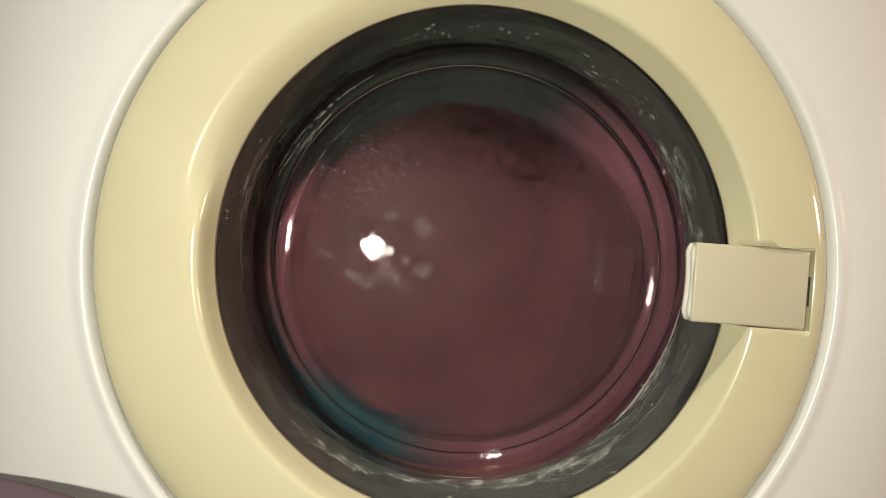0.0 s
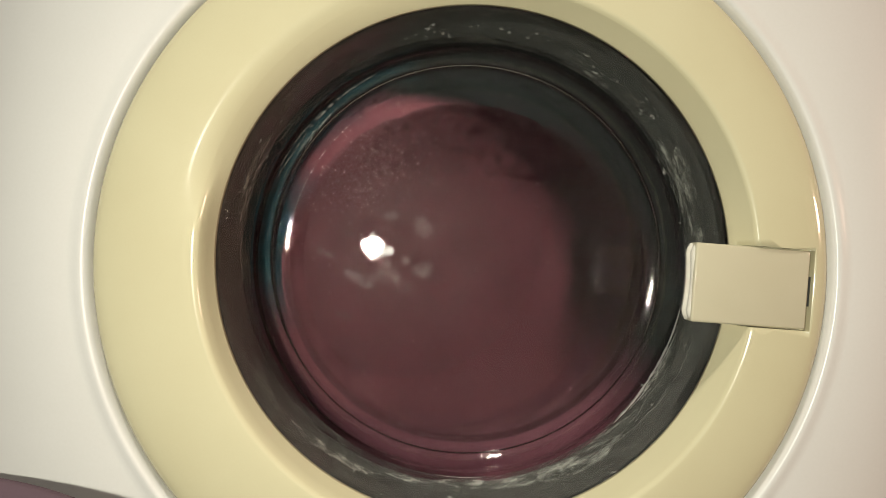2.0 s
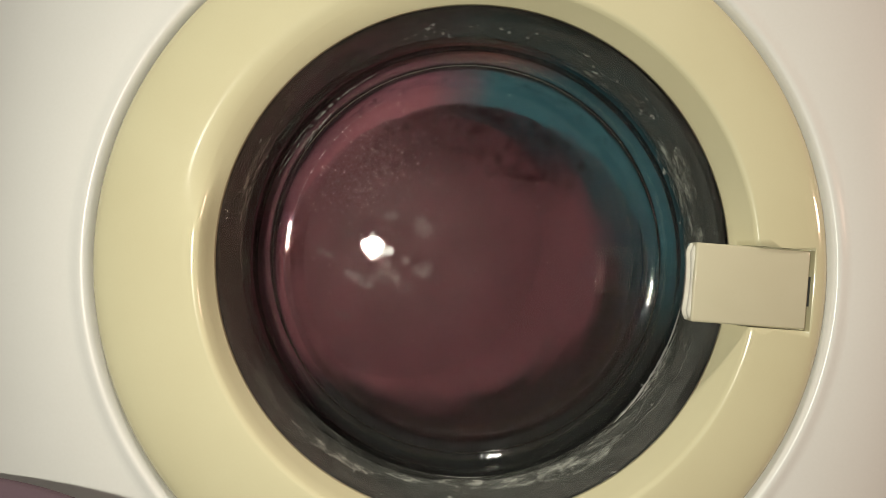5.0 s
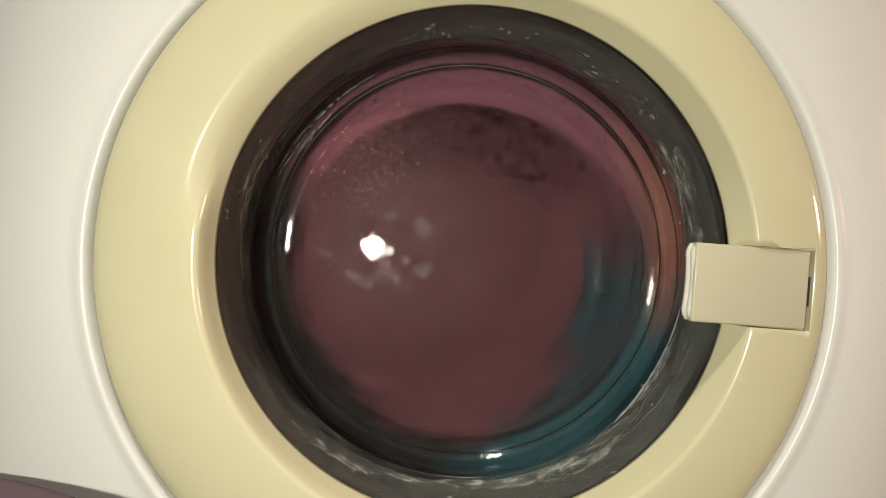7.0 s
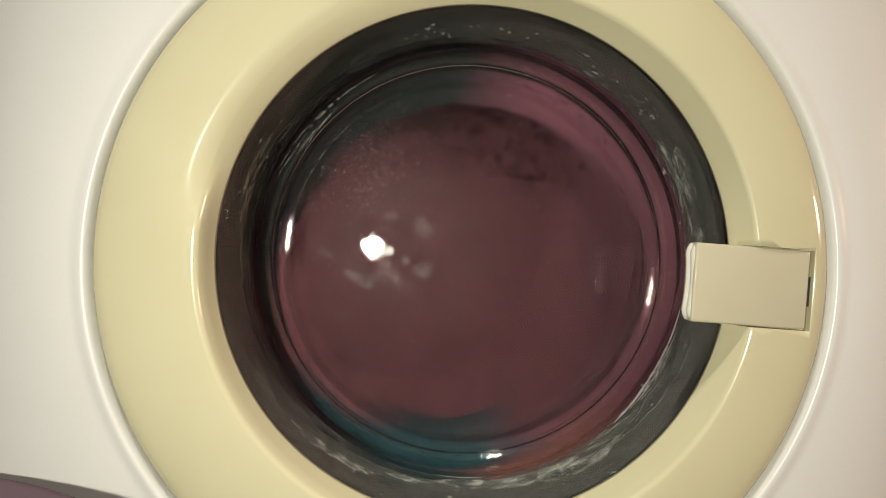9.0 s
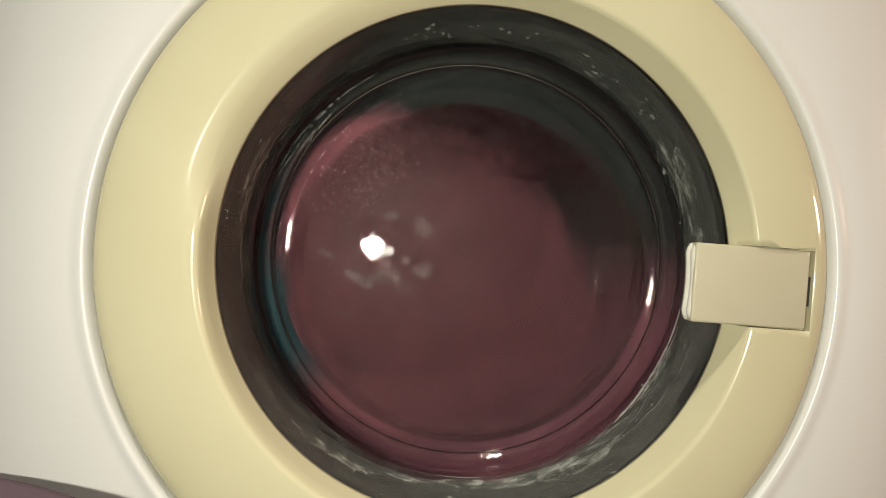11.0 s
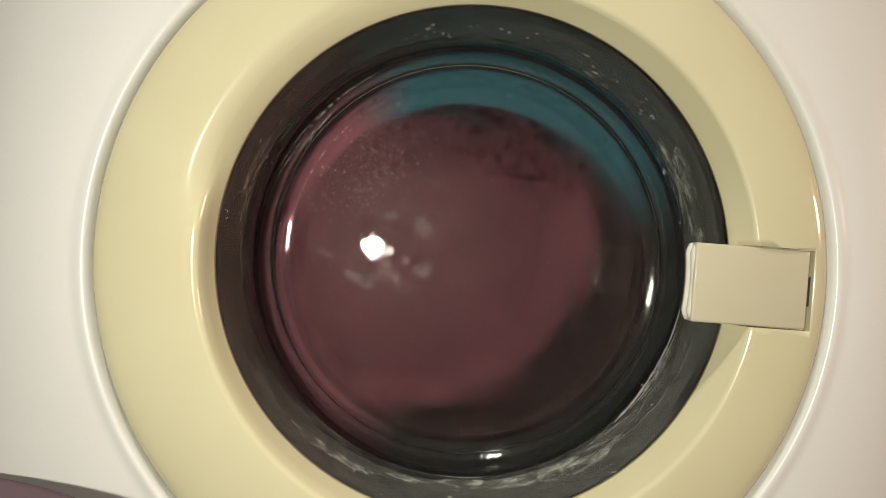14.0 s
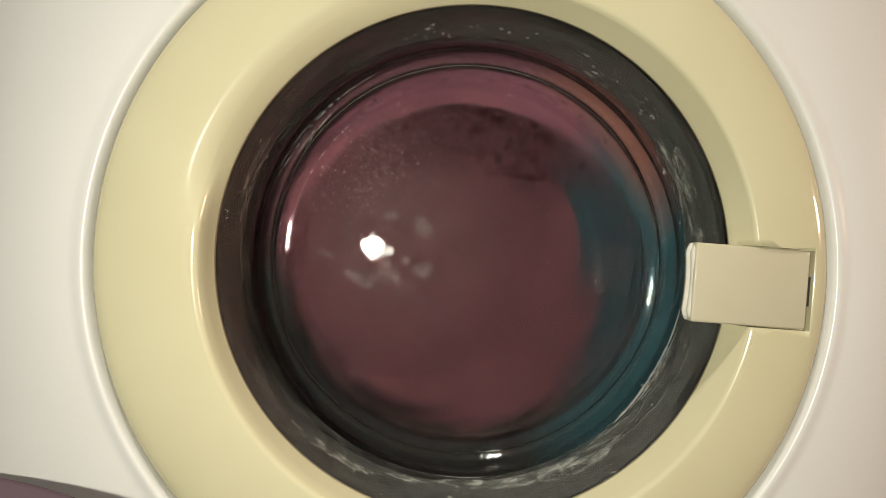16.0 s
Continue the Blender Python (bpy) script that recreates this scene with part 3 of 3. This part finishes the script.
suds = tagged(part("suds_film", suds_bm, SUDS), "mottled dark suds under the top of the glass", "suds", kind="stuff")
suds.location = (GX, YE + TH + 0.0011, GZ + 0.092)

smudge_bm = bmesh.new()
SOAP = ((-0.0568, 0.0268, 0.0066, 0.0033, 0.1), (-0.0533, 0.0349, 0.0009, 0.0053, 0.0), (-0.0340, 0.0203, 0.0058, 0.0078, 0.2), (-0.1057, -0.0018, 0.0025, 0.0029, 0.0), (-0.0993, -0.0046, 0.0041, 0.0021, -0.4),
        (-0.0775, -0.0194, 0.0107, 0.0041, -0.3), (-0.0709, -0.0238, 0.0070, 0.0029, -0.3), (-0.0579, -0.0166, 0.0049, 0.0058, 0.0), (-0.0569, -0.0078, 0.0029, 0.0033, 0.0), (-0.0440, -0.0048, 0.0037, 0.0029, 0.0),
        (-0.0312, -0.0104, 0.0074, 0.0049, 0.3), (-0.0504, -0.0172, 0.0033, 0.0049, 0.2), (-0.0437, -0.0245, 0.0049, 0.0041, 0.0), (-0.0860, -0.0477, 0.0058, 0.0021, -0.2), (-0.0657, -0.0176, 0.0053, 0.0025, 0.1),
        (-0.0862, 0.0125, 0.0033, 0.0016, -0.3))
for k, (x, z, rx, rz, turn) in enumerate(SOAP):
    for layer in range(2):
        f = 1.15 - 0.40 * layer
        blot(smudge_bm, x, z, rx * f, rz * f, turn, k * 2.3 + 0.15 * layer, lambda u, v, layer=layer: (u, back_y(math.hypot(u, v)) - 0.0004 - 0.00005 * layer, v))
smudges = tagged(part("soap_smudges", smudge_bm, SMUDGE), "pale dried soap smudges on the glass", "soap smudges", kind="stuff")
smudges.location = (GX, 0, GZ)

# glossy patches added where the torch is mirrored, to widen its glare
glare_bm = bmesh.new()
for k, (x, z, rx, rz, turn) in enumerate(((-0.0650, 0.0030, 0.0085, 0.0070, -0.5), (-0.0690, 0.0085, 0.0024, 0.0058, 0.1), (-0.0570, 0.0010, 0.0060, 0.0030, 0.2))):
    blot(glare_bm, x, z, rx, rz, turn, 800 + 2.1 * k, lambda u, v, k=k: (u, back_y(math.hypot(u, v)) - 0.0008 - 0.00005 * k, v))
glare = tagged(part("glare_film", glare_bm, GLARE_FILM), "glossy film added round the torch's reflection to spread its glare", "soap film", kind="stuff")
glare.location = (GX, 0, GZ)

# pale mist and painted brightness on the bowl's end, thickest in the patch's middle
mist_light_bm = bmesh.new()
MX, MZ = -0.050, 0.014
mist_light_rows = []
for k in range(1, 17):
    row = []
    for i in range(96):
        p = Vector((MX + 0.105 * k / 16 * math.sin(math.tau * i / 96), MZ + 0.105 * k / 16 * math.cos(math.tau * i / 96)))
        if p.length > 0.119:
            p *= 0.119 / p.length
        row.append(mist_light_bm.verts.new((p.x - MX, back_y(p.length) - YE, p.y - MZ)))
    mist_light_rows.append(row)
mist_light_bm.faces.new(mist_light_rows[0])
for a, b in zip(mist_light_rows, mist_light_rows[1:]):
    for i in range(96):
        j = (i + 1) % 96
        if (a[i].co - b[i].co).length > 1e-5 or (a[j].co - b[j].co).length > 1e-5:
            mist_light_bm.faces.new((a[i], a[j], b[j], b[i]))
mist = tagged(part("mist_and_light", mist_light_bm, HAZE_LIGHT), "pale mist and painted brightness on the glass", "mist", kind="stuff")
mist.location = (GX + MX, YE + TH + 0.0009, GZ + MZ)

# runs of thick soap crust on the wall of the bowl, and thin dribble lines
scum_bm = bmesh.new()
for k, (a0, y0, da, dy, turn) in enumerate(((71, 0.070, 9, 0.012, 0.4), (60, 0.074, 8, 0.008, 0.5), (64, 0.052, 7, 0.010, 0.5), (31, 0.076, 5, 0.006, 0.3), (80, 0.060, 6, 0.012, 0.2), (122, 0.084, 12, 0.005, 0.15),
                                            (132, 0.080, 9, 0.005, 0.0), (112, 0.078, 7, 0.005, 0.3), (208, 0.048, 8, 0.009, -0.2), (217, 0.040, 6, 0.006, 0.1), (190, 0.066, 7, 0.005, 0.0), (291, 0.048, 11, 0.006, 0.3),
                                            (283, 0.060, 6, 0.007, 0.0), (160, 0.066, 14, 0.014, 0.2), (146, 0.058, 12, 0.016, 0.1), (174, 0.072, 10, 0.010, 0.1))):
    def on_wall(x, z):
        y = min(0.093, max(0.013, z))
        return ((wall_at(y) - 0.0009) * math.sin(x / 0.14), y, (wall_at(y) - 0.0009) * math.cos(x / 0.14))
    blot(scum_bm, radians(a0) * 0.14, y0, radians(da) * 0.14, dy, turn * 0.3, 40 + k * 1.9, on_wall)
scum = tagged(part("soap_scum", scum_bm, SCUM), "thick whitish soap scum on the glass wall", "soap scum", kind="stuff")
scum.location = (GX, 0, GZ)

flake_bm = bmesh.new()
for k in range(30):
    a, y = rng.choice((rng.gauss(120, 6), rng.gauss(124, 8), rng.gauss(116, 7), rng.gauss(64, 8))), rng.gauss(0.082, 0.005)
    def on_wall2(x, z):
        y = min(0.093, max(0.013, z))
        return ((wall_at(y) - 0.0013) * math.sin(x / 0.14), y, (wall_at(y) - 0.0013) * math.cos(x / 0.14))
    blot(flake_bm, radians(a) * 0.14, y, rng.uniform(0.003, 0.016), rng.uniform(0.0004, 0.0015), rng.uniform(-0.12, 0.12), 300 + k * 1.9, on_wall2)
flakes = tagged(part("soap_flakes", flake_bm, FLAKE), "small whitish soap flakes stuck to the glass wall", "soap flakes", kind="stuff")
flakes.location = (GX, 0, GZ)

lines_bm = bmesh.new()
for a, y, n in ((104, 0.044, 60), (118, 0.050, 46), (132, 0.058, 30), (112, 0.066, 40), (52, 0.040, 14), (78, 0.050, 22), (66, 0.074, 30), (126, 0.072, 26)):
    last = None
    for k in range(n):
        a += rng.uniform(0.15, 0.75)
        y = min(0.092, max(0.014, y + rng.gauss(0, 0.0009)))
        r, w = wall_at(y) - 0.0006, rng.uniform(0.00008, 0.00028)
        c = Vector((r * math.sin(radians(a)), y, r * math.cos(radians(a))))
        inwards = Vector((-math.sin(radians(a)), 0, -math.cos(radians(a))))
        ring = [lines_bm.verts.new(c + Vector((0, w, 0))), lines_bm.verts.new(c + inwards * w), lines_bm.verts.new(c - Vector((0, w, 0)))]
        if last:
            for i in range(2):
                lines_bm.faces.new((last[i], last[i + 1], ring[i + 1], ring[i]))
        last = ring
lines = tagged(part("soap_runs", lines_bm, RUNS), "thin pale runs of soapy water down the glass wall", "soap runs", kind="stuff")
lines.location = (GX, 0, GZ)

# wisps of soap on the upper part of the glass, and a thick cracked ridge of it low down: angle, reach, place across the corner or depth, width
def band(bm, a0, a1, place, width, seed, steps=40):
    """A thin ragged ribbon round the glass; place(f) gives radius, depth and the way across it."""
    last = None
    for i in range(steps + 1):
        f = i / steps
        a = radians(a0 + (a1 - a0) * f)
        r, y, dr, dy = place(f + 0.02 * noise.noise(Vector((f * 9, seed, 0.5))))
        w = width * max(0.0, math.sin(math.pi * f)) ** 0.5 * (0.75 + 0.7 * noise.noise(Vector((f * 14, seed, 3.0))))
        pair = [bm.verts.new(((r + k * w * dr) * math.sin(a), y + k * w * dy, (r + k * w * dr) * math.cos(a))) for k in (-1, 1)]
        if last:
            bm.faces.new((last[0], last[1], pair[1], pair[0]))
        last = pair


def over_corner(s0, s1):
    def at(f):
        b = radians(s0 + (s1 - s0) * f)
        return R0 + (RF - 0.0004) * math.sin(b), YE - RF + (RF - 0.0004) * math.cos(b), math.cos(b), -math.sin(b)
    return at


def over_wall(y0, y1):
    return lambda f: (wall_at(y0 + (y1 - y0) * f) - 0.0016, y0 + (y1 - y0) * f, 0.0, 1.0)


wisp_bm = bmesh.new()
for k, (a0, a1, s0, s1, w) in enumerate(((-70, -38, 66, 58, 0.0009), (-66, -30, 52, 60, 0.0012), (-64, -48, 44, 40, 0.0016), (-60, -44, 36, 44, 0.0008), (-72, -58, 60, 50, 0.0008))):
    band(wisp_bm, a0, a1, over_corner(s0, s1), w, 3.3 + 1.7 * k)
for k, (a0, a1, y0, y1, w) in enumerate(((-86, -58, 0.052, 0.066, 0.0034), (-80, -66, 0.044, 0.052, 0.0020), (-100, -84, 0.066, 0.056, 0.0024), (-72, -52, 0.070, 0.078, 0.0018), (58, 84, 0.080, 0.062, 0.0044), (52, 74, 0.066, 0.056, 0.0022))):
    band(wisp_bm, a0, a1, over_wall(y0, y1), w, 23.1 + 1.3 * k)
wisps = tagged(part("soap_wisps", wisp_bm, FLAKE), "whitish wisps of dried soap on the glass", "soap residue", kind="stuff")
wisps.location = (GX, 0, GZ)
dash_bm = bmesh.new()
for k in range(90):
    a, b = rng.uniform(-52, 46), rng.uniform(3, 16)
    band(dash_bm, a, a + rng.uniform(0.5, 2.6), over_corner(b, b + rng.uniform(-1, 1)), rng.uniform(0.0006, 0.0022), 60.0 + 0.9 * k, 6)
dashes = tagged(part("foam_dashes", dash_bm, COMB), "short dark dashes of foam round the top of the glass", "foam film", kind="stuff")
dashes.location = (GX, 0, GZ)
crack_bm = bmesh.new()
for k, (a0, a1, y0, y1, w) in enumerate(((98, 124, 0.084, 0.087, 0.0026), (110, 134, 0.088, 0.082, 0.0020), (104, 118, 0.078, 0.084, 0.0007), (120, 130, 0.078, 0.080, 0.0006), (172, 184, 0.084, 0.086, 0.0006))):
    band(crack_bm, a0, a1, over_wall(y0, y1), w, 41.0 + 1.9 * k, 60)
crack = tagged(part("soap_ridge", crack_bm, GLINT_SOAP), "thick cracked ridge of wet white soap on the glass", "soap residue", kind="stuff")
crack.location = (GX, 0, GZ)


# ---- the tub in front ----
def laundry_tub():
    bm = lathe([(0.0, 0.0), (0.150, 0.0), (0.158, 0.006), (0.172, 0.21), (0.178, 0.346), (0.184, 0.3558), (0.1885, 0.3576), (0.1908, 0.355), (0.1900, 0.350), (0.186, 0.346),
                (0.181, 0.340), (0.1745, 0.341), (0.1685, 0.21), (0.154, 0.010), (0.0, 0.005)], steps=96)
    bmesh.ops.rotate(bm, verts=bm.verts, cent=(0, 0, 0), matrix=Matrix.Rotation(radians(90), 3, "X"))
    ob = part("laundry_tub", bm, MAUVE)
    ob.location = (-0.2724, -0.2027, 0.0005)
    return tagged(ob, "round mauve plastic laundry tub standing on the floor", "laundry tub")


laundry_tub()

# ---- what moves ----
TURN, START = 2197.0, 184.0      # degrees a second, clockwise, and the wash's angle at the start


def motions():
    last = frame(16.0) - 1
    for thing in [drum] + wash:
        walk(thing, [(i / FPS, pose(DX, 0, DZ, 0, START + TURN * i / FPS, 0)) for i in range(last + 1)])


motions()
